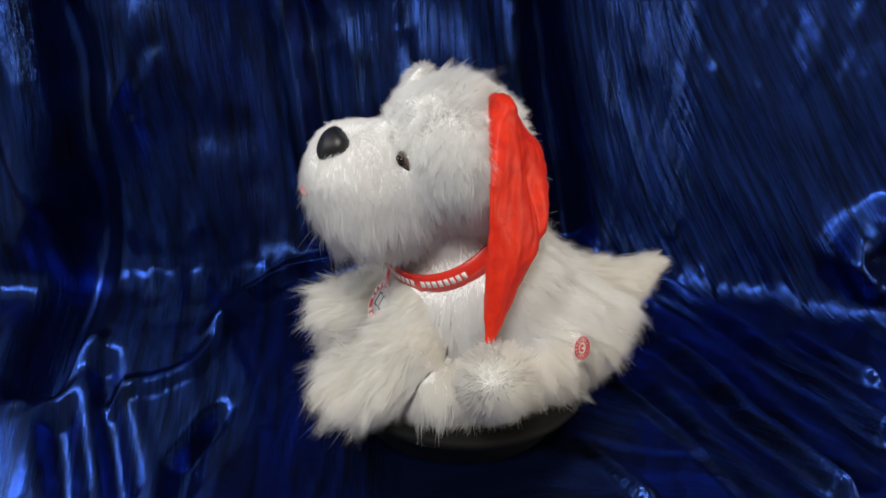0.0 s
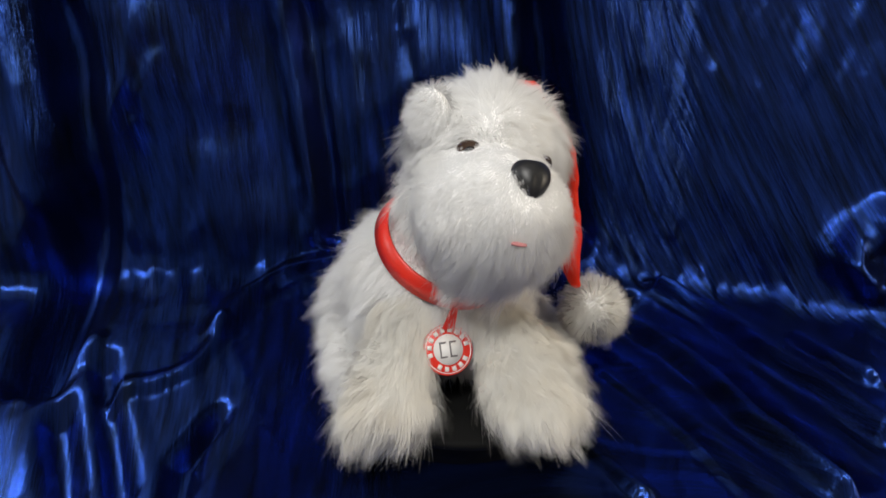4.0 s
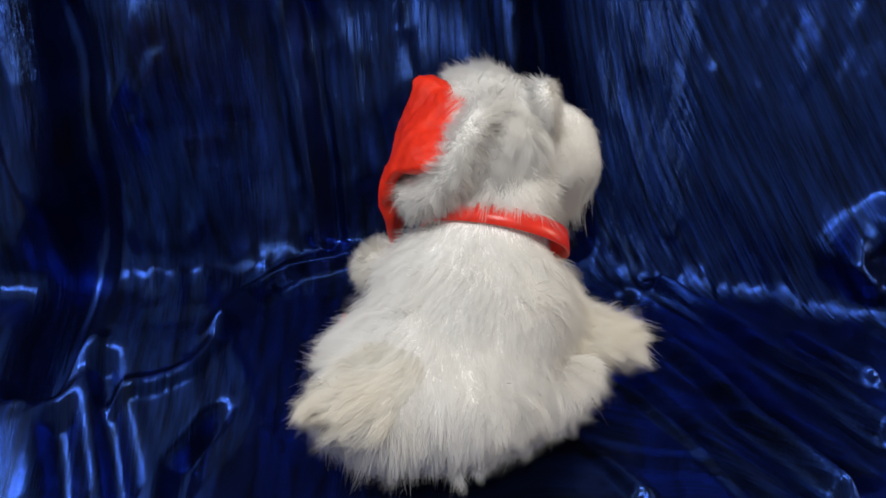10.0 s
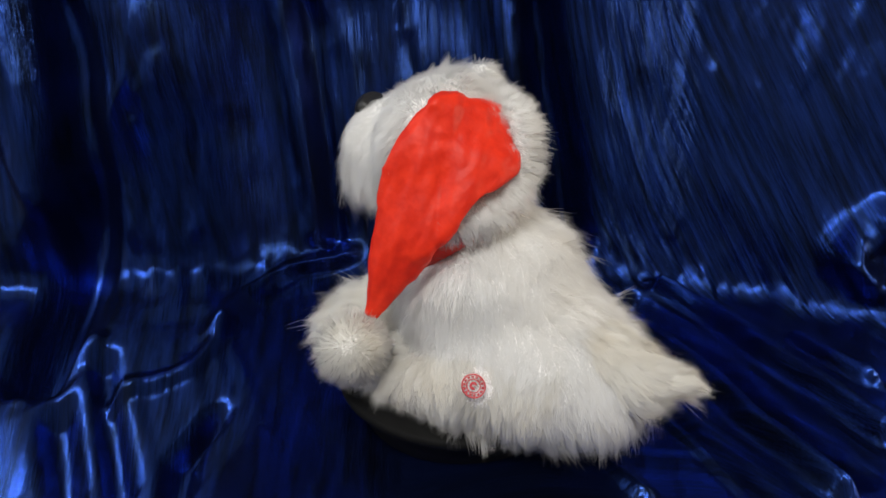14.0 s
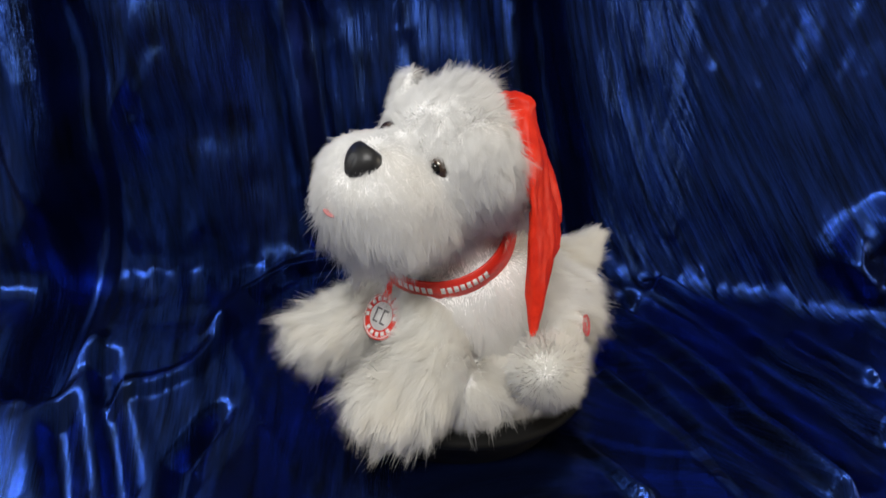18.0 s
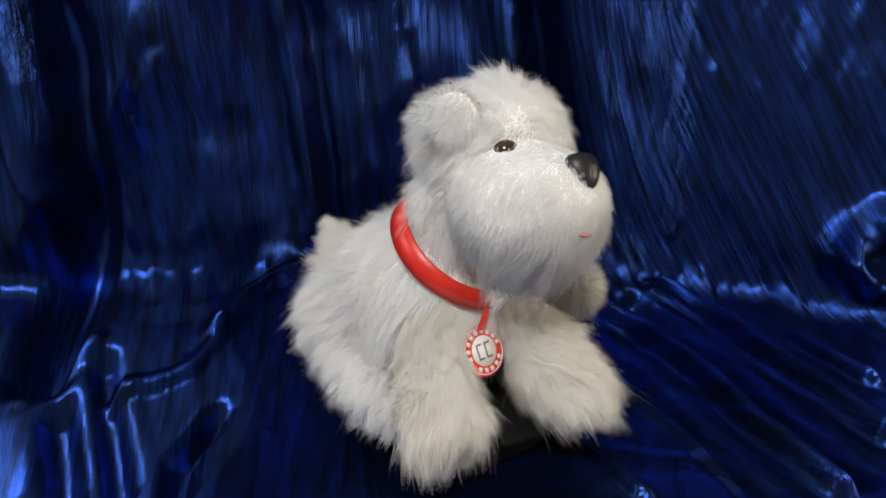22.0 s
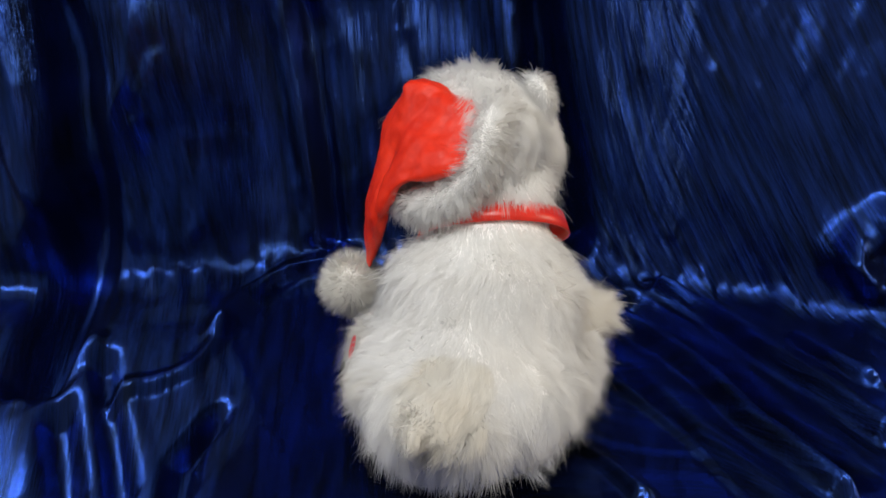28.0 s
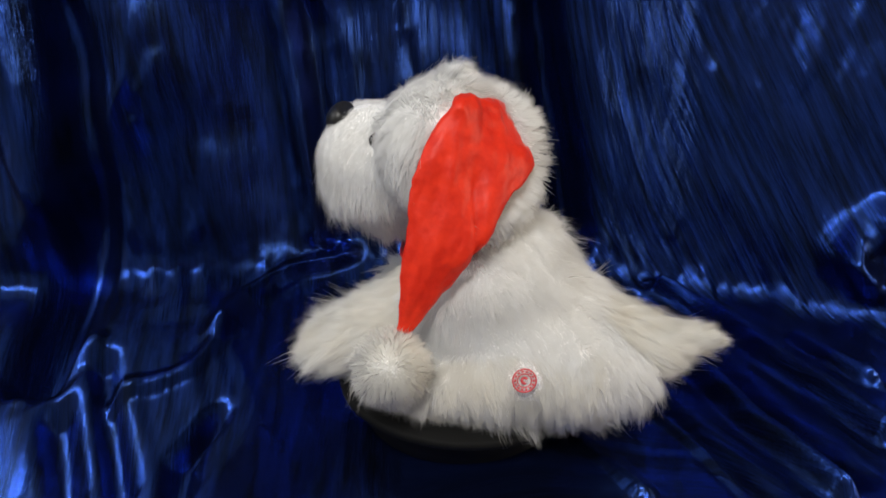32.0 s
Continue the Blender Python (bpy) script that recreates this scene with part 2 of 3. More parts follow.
def fold_height(x, s):
    d = np.zeros_like(x)
    for w, a, lean, line in FOLDS:
        gap, sign = line_gap(x, s, line)
        width = np.where(sign > 0, w * (1 - lean), w * (1 + lean))
        d += a * np.exp(-(gap / width) ** 2 - 0.3 * (gap / width) ** 4)
    for w, a, lean, line in PLEATS:
        gap, sign = line_gap(x, s, line)
        width = np.where(sign > 0, w * (1 - lean), w * (1 + lean))
        d += a * 0.08 * softplus((1 - np.sqrt((gap / width) ** 2 + 0.01)) / 0.08)
    return d


def crease_relief(x, s):
    """The relief whose slopes come nearest to those of the leaning panels."""
    gx, gs = np.linspace(-0.9, 0.9, 720), np.linspace(-0.7, 0.95, 660)
    hx, hs = gx[1] - gx[0], gs[1] - gs[0]
    U, V = np.meshgrid(gx, gs)
    b = np.zeros_like(U)
    for left, right, tilt, line in CREASES:
        gap, sign = line_gap(U, V, line)
        width = np.where(sign > 0, right, left)
        b += tilt * np.exp(-(gap / width) ** 2 - 0.5 * (gap / width) ** 4)
    up = 1 / (1 + np.exp(V / 0.045))
    dim = b < 0
    p, q = -ACROSS * b * np.where(dim, 0.3, 1.0) * np.tanh((U - 0.12) / 0.06), -b * np.where(dim, 1.7, 1.0) * (ALONG_BACK * (1 - up) - ALONG_GROUND * up)
    kx, ks = 2 * np.pi * np.fft.fftfreq(len(gx), hx)[None], 2 * np.pi * np.fft.fftfreq(len(gs), hs)[:, None]
    k2 = kx ** 2 + ks ** 2
    k2[0, 0] = 1
    d = np.real(np.fft.ifft2(-1j * (kx * np.fft.fft2(p) + ks * np.fft.fft2(q)) * np.exp(-k2 * 0.0016 ** 2) / k2 * (k2 > 20 ** 2)))
    fx, fs = np.clip((x - gx[0]) / hx, 0, len(gx) - 1.001), np.clip((s - gs[0]) / hs, 0, len(gs) - 1.001)
    i, j = fx.astype(int), fs.astype(int)
    u, v = fx - i, fs - j
    return (d[j, i] * (1 - u) + d[j, i + 1] * u) * (1 - v) + (d[j + 1, i] * (1 - u) + d[j + 1, i + 1] * u) * v


ACROSS, ALONG_BACK, ALONG_GROUND = 1.2, 0.5, 1.2


def wave(x, s, seed, fx, fs, octaves=3):
    """Smooth random relief from sums of sines, stretched along the drape."""
    rng = np.random.default_rng(seed)
    d = np.zeros_like(x)
    for o in range(octaves):
        for _ in range(6):
            ax, as_, ph = rng.normal(0, fx), rng.normal(0, fs), rng.uniform(0, 6.28)
            d += np.sin(ax * x + as_ * s + ph + 0.6 * np.sin(fs * s + ph)) / (6 * 1.8 ** o)
        fx, fs = fx * 2, fs * 2
    return d


def build_cloth():
    nx, ns = 520, 560
    x = np.linspace(-1.05, 1.05, nx)
    x = x * (0.62 + 0.38 * (x / 1.05) ** 2)
    s = np.linspace(-1, 1, ns)
    s = 0.05 + 1.05 * s * (0.6 + 0.4 * s * s)
    X, S = np.meshgrid(x, s)
    y, z, up = drape(X, S)
    d = fold_height(X, S) + crease_relief(X, S)
    d = d + 0.005 * wave(X, S, 3, 22, 6) * (1 - 0.6 * up) + 0.0022 * wave(X, S, 5, 70, 22)
    d = d + 0.008 * wave(X, S, 7, 75, 30, 2) * np.exp(-(S / 0.06) ** 2)
    flat = np.exp(-((X / 0.19) ** 2 + ((y - 0.0) / 0.19) ** 2) ** 3)
    d = d * (1 - flat)
    n = np.hypot(up, 1 - up)
    co = np.stack([X, y - d * (1 - up) / n, np.maximum(z + d * up / n, -0.33)], 2).reshape(-1, 3)
    i = np.arange((ns - 1) * nx).reshape(ns - 1, nx)[:, :-1].ravel()
    faces = np.stack([i, i + 1, i + nx + 1, i + nx], 1)
    me = bpy.data.meshes.new("backdrop")
    me.from_pydata(co.tolist(), [], faces.tolist())
    uv = me.uv_layers.new(name="UVMap")
    right = np.clip((X + 0.05) / 0.3, 0, 1)
    shear = X + S * (0.08 + right * np.where(S > 0, 0.5, 0.7))
    flatuv = np.stack([shear.ravel(), S.ravel()], 1)[faces.ravel()]
    uv.data.foreach_set("uv", flatuv.ravel().astype(np.float32))
    me.shade_smooth()
    me.materials.append(LAME)
    ob = new("backdrop", me)
    return tagged(ob, "shiny crinkled royal blue lame cloth draped in deep folds", "backdrop cloth", kind="structure")


build_cloth()


# ---- the turntable ----
def disc_bm(rings, seg=72):
    """A turned solid from (radius, z) rings."""
    bm = bmesh.new()
    loops = [[bm.verts.new((r * math.cos(a), r * math.sin(a), z)) for a in (2 * math.pi * i / seg for i in range(seg))] for r, z in rings]
    for a, b in zip(loops, loops[1:]):
        for i in range(seg):
            bm.faces.new((a[i], a[(i + 1) % seg], b[(i + 1) % seg], b[i]))
    bm.faces.new(list(reversed(loops[0])))
    bm.faces.new(loops[-1])
    return bm


turntable = tagged(new("turntable"), "round black glossy turntable under the plush dog", "turntable")
part("platter", disc_bm([(0.121, 0.000), (0.126, 0.003), (0.127, 0.008), (0.124, 0.012), (0.02, 0.012)]), TABLE, turntable)
part("foot", disc_bm([(0.10, -0.034), (0.10, -0.002), (0.06, 0.0)]), TABLE, turntable)


# ---- plush ----
def loft(sections, seg=28, cap=5):
    """A rounded solid along centres with two half-widths: (centre, side vector, other vector)."""
    rows = []
    c0, a0, b0 = [Vector(v) for v in sections[0]]
    c1, a1, b1 = [Vector(v) for v in sections[-1]]
    d0 = (Vector(sections[0][0]) - Vector(sections[1][0])).normalized() * min(a0.length, b0.length) * 0.8
    d1 = (Vector(sections[-1][0]) - Vector(sections[-2][0])).normalized() * min(a1.length, b1.length) * 0.8
    for i in range(cap):
        f = (i + 0.3) / cap * math.pi / 2
        rows.append((c0 + d0 * math.cos(f), a0 * math.sin(f), b0 * math.sin(f)))
    n = len(sections)
    P = np.array([[list(v) for v in sec] for sec in sections])
    for k in range(n - 1):
        p0, p1, p2, p3 = P[max(k - 1, 0)], P[k], P[k + 1], P[min(k + 2, n - 1)]
        for j in range(6):
            u = j / 6
            q = 0.5 * (2 * p1 + (p2 - p0) * u + (2 * p0 - 5 * p1 + 4 * p2 - p3) * u ** 2 + (3 * p1 - p0 - 3 * p2 + p3) * u ** 3)
            rows.append(tuple(Vector(v) for v in q))
    rows.append((c1, a1, b1))
    for i in range(cap - 1, -1, -1):
        f = (i + 0.3) / cap * math.pi / 2
        rows.append((c1 + d1 * math.cos(f), a1 * math.sin(f), b1 * math.sin(f)))
    bm = bmesh.new()
    loops = [[bm.verts.new(c + a * math.cos(t) + b * math.sin(t)) for t in (2 * math.pi * i / seg for i in range(seg))] for c, a, b in rows]
    for p, q in zip(loops, loops[1:]):
        for i in range(seg):
            bm.faces.new((p[i], p[(i + 1) % seg], q[(i + 1) % seg], q[i]))
    bm.faces.new(list(reversed(loops[0])))
    bm.faces.new(loops[-1])
    bmesh.ops.recalc_face_normals(bm, faces=bm.faces)
    return bm


def ball(centre, radii, turn=None, sub=4, lump=0.0):
    bm = bmesh.new()
    bmesh.ops.create_icosphere(bm, subdivisions=sub, radius=1.0)
    m = Matrix.Translation(centre) @ (turn or Matrix()) @ Matrix.Diagonal((*radii, 1))
    for v in bm.verts:
        k = 1 + lump * noise.noise(v.co * 2.1)
        v.co = m @ (v.co * k)
    return bm


class Skin:
    """The closed skin of a plush part: vertices, normals, triangles, and how deep each vertex lies in its neighbours."""

    def __init__(self, bm):
        bmesh.ops.triangulate(bm, faces=bm.faces)
        bm.normal_update()
        bm.verts.index_update()
        self.v = np.array([v.co[:] for v in bm.verts])
        self.n = np.array([v.normal[:] for v in bm.verts])
        self.f = np.array([[v.index for v in f.verts] for f in bm.faces])
        self.gap = np.full(len(self.v), 1.0)
        bm.free()


def gap_to(points, skin):
    """Signed distance of points to a skin, and the skin's normal there."""
    tree = kdtree.KDTree(len(skin.v))
    for i, p in enumerate(skin.v):
        tree.insert(p, i)
    tree.balance()
    near = np.array([tree.find(p)[1] for p in points])
    return ((points - skin.v[near]) * skin.n[near]).sum(1), skin.n[near]


def blend(skins, k):
    """Sew skins into one another: soft hollows where they meet."""
    found = [[(other, *gap_to(s.v, other)) for other in skins if other is not s] for s in skins]
    for s, rows in zip(skins, found):
        push, turn = np.zeros(len(s.v)), s.n.copy()
        for other, gap, normal in rows:
            s.gap = np.minimum(s.gap, gap)
            h = np.clip(1 - np.abs(gap) / k, 0, 1)
            push = np.maximum(push, h * h * k / 4)
            turn = turn + normal * (h * h * np.where(gap > 0, 1.0, 2.0))[:, None]
        s.n = turn / (np.linalg.norm(turn, axis=1)[:, None] + 1e-9)
        s.moved = s.v + s.n * push[:, None]
    for s in skins:
        s.v = s.moved


def furry(name, skin, parent, count, length, groom, stand=0.33, width=0.00037, clump=0.4, seed=1, bald=(), label="", guards=0.22, ruffle=1.0, droop=0.12, pile=None):
    """A plush part: its skin and the strands of its pile, one mesh. groom: the way the pile lies (a vector or a function of roots)."""
    rng = np.random.default_rng(seed)
    count = int(count * 0.75)
    sv, sn, sf = skin.v, skin.n, skin.f
    a, b, c = sv[sf[:, 0]], sv[sf[:, 1]], sv[sf[:, 2]]
    area = np.linalg.norm(np.cross(b - a, c - a), axis=1) * (skin.gap[sf].min(1) > -0.007)
    pick = rng.choice(len(sf), count, p=area / area.sum())
    u, v = rng.random(count), rng.random(count)
    flip = u + v > 1
    u, v = np.where(flip, 1 - u, u), np.where(flip, 1 - v, v)
    w = 1 - u - v
    f = sf[pick]
    root = sv[f[:, 0]] * u[:, None] + sv[f[:, 1]] * v[:, None] + sv[f[:, 2]] * w[:, None]
    nor = sn[f[:, 0]] * u[:, None] + sn[f[:, 1]] * v[:, None] + sn[f[:, 2]] * w[:, None]
    nor /= np.linalg.norm(nor, axis=1)[:, None] + 1e-9
    long = length(root) if callable(length) else np.full(count, length)
    for centre, radius, rest in bald:
        away = np.linalg.norm(root - np.array(centre), axis=1)
        long = long * (rest + (1 - rest) * np.clip((away - radius * 0.85) / (radius * 0.3), 0, 1))
    lie = groom(root) if callable(groom) else np.tile(np.array(groom, float), (count, 1))
    lie = lie - (lie * nor).sum(1)[:, None] * nor * 0.9
    lie /= np.linalg.norm(lie, axis=1)[:, None] + 1e-9
    sway = np.sin(root[:, [1, 2, 0]] * 61 + root[:, [2, 0, 1]] * 43 + seed) + 0.6 * np.sin(root[:, [2, 0, 1]] * 140 - root[:, [0, 1, 2]] * 90 + 2 * seed)
    guard = rng.random(count) < guards
    way = nor * (stand + 0.22 * guard)[:, None] + lie * (1 - stand) + ruffle * (rng.normal(0, 0.2, (count, 3)) + 0.16 * sway)
    way /= np.linalg.norm(way, axis=1)[:, None]
    long = long * rng.uniform(0.5, 1.1, count) * np.where(guard, rng.uniform(1.15, 1.6, count), 1.0)
    tip = root + way * long[:, None]
    # tufts: strands lean to the tip of the nearest leader
    cell = np.floor((root + rng.normal(0, 0.0012, root.shape)) / 0.0100).astype(np.int64)
    _, first, near = np.unique(cell @ np.array([1, 1009, 1009 * 1013]), return_index=True, return_inverse=True)
    lead = tip[first] + rng.normal(0, 0.002, (len(first), 3)) + way[first] * (long[first] * 0.12)[:, None]
    tuft = clump(root) if callable(clump) else clump
    pull = (np.where(guard, 0.8, tuft) * rng.uniform(0.4, 1.0, count))[:, None]
    tip = tip * (1 - pull) + lead[near] * pull
    tip[:, 2] -= droop * long
    low = np.where(np.hypot(tip[:, 0], tip[:, 1]) < 0.13, 0.0145, 0.004)
    cut = np.clip((root[:, 2] - low) / (root[:, 2] - tip[:, 2] + 1e-6), 0.15, 1)
    tip = np.where((tip[:, 2] < low)[:, None], root + (tip - root) * cut[:, None], tip)
    mid = root + nor * (long * (0.24 + 0.2 * stand))[:, None] + (tip - root) * 0.36
    q1 = root * 0.26 + mid * 0.52 + tip * 0.22
    side = np.cross(tip - root, nor + rng.normal(0, 0.12, (count, 3)))
    side /= np.linalg.norm(side, axis=1)[:, None] + 1e-9
    wd = (width * rng.uniform(0.6, 1.2, count))[:, None] * side
    co = np.stack([root - nor * 0.001 - wd, root - nor * 0.001 + wd, q1 - wd * 0.85, q1 + wd * 0.85, tip], 1)
    base = len(sv) + 5 * np.arange(count)[:, None]
    quads = base + np.array([[0, 1, 3, 2]])
    tris = base + np.array([[2, 3, 4]])
    verts = np.concatenate([sv, co.reshape(-1, 3)])
    nf_t, nf_q = len(sf) + count, count
    me = bpy.data.meshes.new(name)
    me.vertices.add(len(verts))
    me.vertices.foreach_set("co", verts.astype(np.float32).ravel())
    loops = np.concatenate([sf.ravel(), tris.ravel(), quads.ravel()])
    me.loops.add(len(loops))
    me.loops.foreach_set("vertex_index", loops.astype(np.int32))
    me.polygons.add(nf_t + nf_q)
    starts = np.concatenate([3 * np.arange(nf_t), 3 * nf_t + 4 * np.arange(nf_q)])
    me.polygons.foreach_set("loop_start", starts.astype(np.int32))
    me.update(calc_edges=True)
    me.shade_smooth()
    # the pile shades like the soft surface that it forms
    bend = (tip - root) / (np.linalg.norm(tip - root, axis=1)[:, None] + 1e-9)
    soft = nor + bend * 0.12 + rng.normal(0, 0.05, (count, 3))
    soft /= np.linalg.norm(soft, axis=1)[:, None]
    me.normals_split_custom_set_from_vertices(np.concatenate([sn, np.repeat(soft, 5, axis=0)]).tolist())
    me.materials.append(pile or FUR)
    me.materials.append(SKIN)
    slot = np.zeros(nf_t + nf_q, np.int32)
    slot[:len(sf)] = 1
    me.polygons.foreach_set("material_index", slot)
    ob = new(name, me)
    ob.parent = parent
    return tagged(ob, label)


dog = tagged(new("plush_dog"), "white shaggy plush dog with red hat, sitting on a turntable", "plush toy")
HEAD = pose(0.02, 0.0, 0.245, -13, 0, 1.5)
HEAD_TURN = HEAD.to_3x3().to_4x4()
COLLAR, COLLAR_TILT = (0.0178, -0.0199, 0.1665), (-12.5, 34.7)
MARK, LEG_MARK, TAG = (-0.0814, 0.0692, 0.0653), (0.0706, 0.052, 0.0563), (0.0745, -0.0375, 0.0825)
POMPOM = (0.021, 0.1306, 0.0803)


def head_point(x, y, z):
    return HEAD @ Vector((x, y, z))


# the trunk, from the neck down and back to the haunches: centre, depth, lean of the depth, half-width
body = Skin(loft([((x, y, z), (d * math.cos(radians(lean)), 0, -d * math.sin(radians(lean))), (0, w, 0)) for x, y, z, d, lean, w in (
    (0.011, -0.018, 0.214, 0.042, -11, 0.050),
    (0.002, -0.023, 0.180, 0.054, 0, 0.053),
    (-0.012, -0.025, 0.158, 0.064, 6, 0.066),
    (-0.017, -0.022, 0.134, 0.072, 11, 0.086),
    (-0.028, -0.023, 0.092, 0.086, 20, 0.090),
    (-0.078, -0.023, 0.068, 0.060, 48, 0.083),
    (-0.122, -0.025, 0.058, 0.036, 70, 0.075),
    (-0.162, -0.020, 0.052, 0.028, 81, 0.049))], 40))
# limbs: centre, half-width, half-height
hind_legs = [Skin(loft([((x, y, z), (0, w, 0), (0, 0, h)) for x, y, z, w, h in rows])) for rows in (
    ((-0.130, 0.0170, 0.052, 0.032, 0.025), (-0.062, 0.058, 0.051, 0.033, 0.028), (0.003, 0.066, 0.040, 0.039, 0.020), (0.060, 0.054, 0.038, 0.036, 0.018)),
    ((-0.114, -0.084, 0.051, 0.022, 0.025), (-0.063, -0.099, 0.049, 0.024, 0.026), (0.0015, -0.100, 0.038, 0.034, 0.020), (0.045, -0.092, 0.032, 0.033, 0.016)))]
front_legs = [Skin(loft([((x, y, z), (0.65 * h, 0, 0.75 * h), (0, w, 0)) for x, y, z, w, h in rows])) for rows in (
    ((0.040, 0.006, 0.094, 0.028, 0.025), (0.066, 0.031, 0.073, 0.032, 0.028), (0.098, 0.035, 0.048, 0.041, 0.027), (0.127, 0.036, 0.038, 0.034, 0.020)),
    ((0.032, -0.062, 0.102, 0.029, 0.027), (0.052, -0.076, 0.072, 0.029, 0.029), (0.085, -0.093, 0.052, 0.034, 0.025), (0.104, -0.099, 0.043, 0.036, 0.023)))]
tail = Skin(loft([((x, y, z), (0.4 * h, 0, 0.92 * h), (0, w, 0)) for x, y, z, w, h in (
    (-0.138, -0.032, 0.066, 0.032, 0.038), (-0.186, -0.024, 0.076, 0.022, 0.020), (-0.216, -0.022, 0.088, 0.010, 0.009), (-0.236, -0.021, 0.096, 0.003, 0.003))]))
blend([body, *hind_legs, *front_legs, tail], 0.044)


def coat(r):
    """The trunk's pile lies downwards, backwards and away from the middle."""
    side = np.clip((r[:, 1] + 0.022) / 0.06, -1, 1)
    fore = np.clip(r[:, 0] / 0.05, -1, 1)
    return np.stack([-0.25 + 0.35 * fore, 0.4 * side, -1 + 0 * side], 1)


def limb(r):
    """On the limbs it runs outwards, to the paws."""
    d = r - np.array([-0.03, -0.022, 0])
    d[:, 2] = -0.8 * np.linalg.norm(d[:, :2], axis=1)
    d[:, 0] += 0.03
    return d


def haunch(r):
    """On the haunches it falls to the ground, a little outwards."""
    d = limb(r)
    d /= np.linalg.norm(d, axis=1)[:, None]
    return 0.6 * d + coat(r)


def collar_gap(r):
    n = np.array(pose(0, 0, 0, COLLAR_TILT[0], COLLAR_TILT[1], 0) @ Vector((0, 0, 1)))
    return (r - np.array(COLLAR)) @ n


def body_pile(r):
    """Long at the skirt, short under the collar."""
    g = collar_gap(r)
    long = 0.025 + 0.009 * np.clip((0.09 - r[:, 2]) / 0.06, 0, 1)
    near = np.clip((np.abs(g) - 0.010) / 0.006, 0, 1)
    return 0.003 + (long - 0.003) * near


def hem(r):
    """Tufts gather most at the hem."""
    return 0.4 + 0.4 * np.clip((0.06 - r[:, 2]) / 0.04, 0, 1)


TAG_BARE = [((0.06, -0.037, 0.085), 0.028, 0.15)]
furry("body", body, dog, 100000, body_pile, coat, seed=2, clump=hem, bald=[(MARK, 0.021, 0.08), (LEG_MARK, 0.024, 0.4)] + TAG_BARE)
for skin, k, kind in zip(hind_legs, (3, 5), (CREAM, FUR)):
    furry("hind_leg", skin, dog, 44000, lambda r: 0.025 + 0.009 * np.clip((0.045 - r[:, 2]) / 0.02, 0, 1), haunch, seed=k, clump=hem, bald=[(MARK, 0.021, 0.08), (LEG_MARK, 0.024, 0.4)], pile=kind)
for skin, k in zip(front_legs, (7, 8)):
    furry("front_leg", skin, dog, 46000, lambda r: 0.018 + 0.013 * np.clip((r[:, 0] - 0.05) / 0.06, 0, 1), limb, seed=k, clump=hem,
          bald=[(LEG_MARK, 0.024, 0.4)] + TAG_BARE, pile=CREAM)
furry("tail", tail, dog, 30000, lambda r: 0.030 - 0.008 * np.clip((-0.19 - r[:, 0]) / 0.04, 0, 1), lambda r: np.stack([-1 + 0 * r[:, 0], 5 * (r[:, 1] + 0.022), 3 * (r[:, 2] - 0.085)], 1), stand=0.25, seed=9, clump=0.6, guards=0.15, pile=CREAM)


# the head
def face(r):
    """The head's pile runs back from the brow and down at the cheeks."""
    q = (r - np.array(HEAD.translation)) / 0.07
    up = np.clip(q[:, 2] - 0.35, 0, 1)
    return np.stack([-0.25 + 0.2 * q[:, 0] - 0.6 * up, 0.55 * q[:, 1], -1 + 1.5 * up], 1)


def whiskers(r):
    """The muzzle's pile runs out from the nose and hangs down at the jowls."""
    q = (r - np.array(head_point(0.110, 0, 0.022))) / 0.05
    return np.stack([0.15 * q[:, 0] - 0.05, 0.75 * q[:, 1], -0.75 + 0.45 * np.clip(q[:, 2] + 0.2, -1, 1)], 1)


EYE_SPOTS = ((0.0570, 0.0335, 0.0200), (0.0570, -0.0325, 0.0200))
EYES = [(head_point(*e), 0.0125, 0.12) for e in EYE_SPOTS]
EAR = (head_point(0.016, -0.060, 0.038), 0.024, 0.35)
skull = Skin(ball(head_point(0.006, 0.006, 0.013), (0.0570, 0.0680, 0.0565), HEAD_TURN, lump=0.03))
muzzle_bm = ball((0, 0, 0), (1, 1, 1), None, 5, 0.03)
for v in muzzle_bm.verts:  # flat above, full at the jowls, widening back into the cheeks
    x, y, z = v.co
    if x < 0:
        y /= max(0.85, math.sqrt(max(0.0, 1 - x * x)))
        z *= 1 + 0.15 * x * (z < 0)
        x *= 2.0
    if z < 0:
        x, z = x * (1 - 0.12 * z * z), z * 1.30
    y *= 1 + 0.10 * math.exp(-((z + 0.5) / 0.4) ** 2)
    px, py, pz = 0.087 + x * 0.047, -0.005 + y * 0.058, -0.015 + z * 0.046
    v.co = head_point(px, py, pz)
jowls = Skin(muzzle_bm)
ear = Skin(ball(head_point(0.016, -0.062, 0.038), (0.008, 0.018, 0.021), HEAD_TURN @ pose(0, 0, 0, 15, 0, -52)))
blend([skull, jowls, ear], 0.022)
HAT_BARE = [((-0.022, 0.046, 0.280), 0.044, 0.15), ((-0.030, 0.055, 0.250), 0.046, 0.15)]


def head_pile(r):
    """Short on the face, long and ruffled on the crown, the cheeks and the nape."""
    q = (r - np.array(HEAD.translation)) @ np.array(HEAD.to_3x3())
    long = 0.014 + 0.012 * np.clip((0.035 - q[:, 0]) / 0.03, 0, 1)
    return long + 0.006 * np.clip((-q[:, 2] - 0.005) / 0.03, 0, 1)


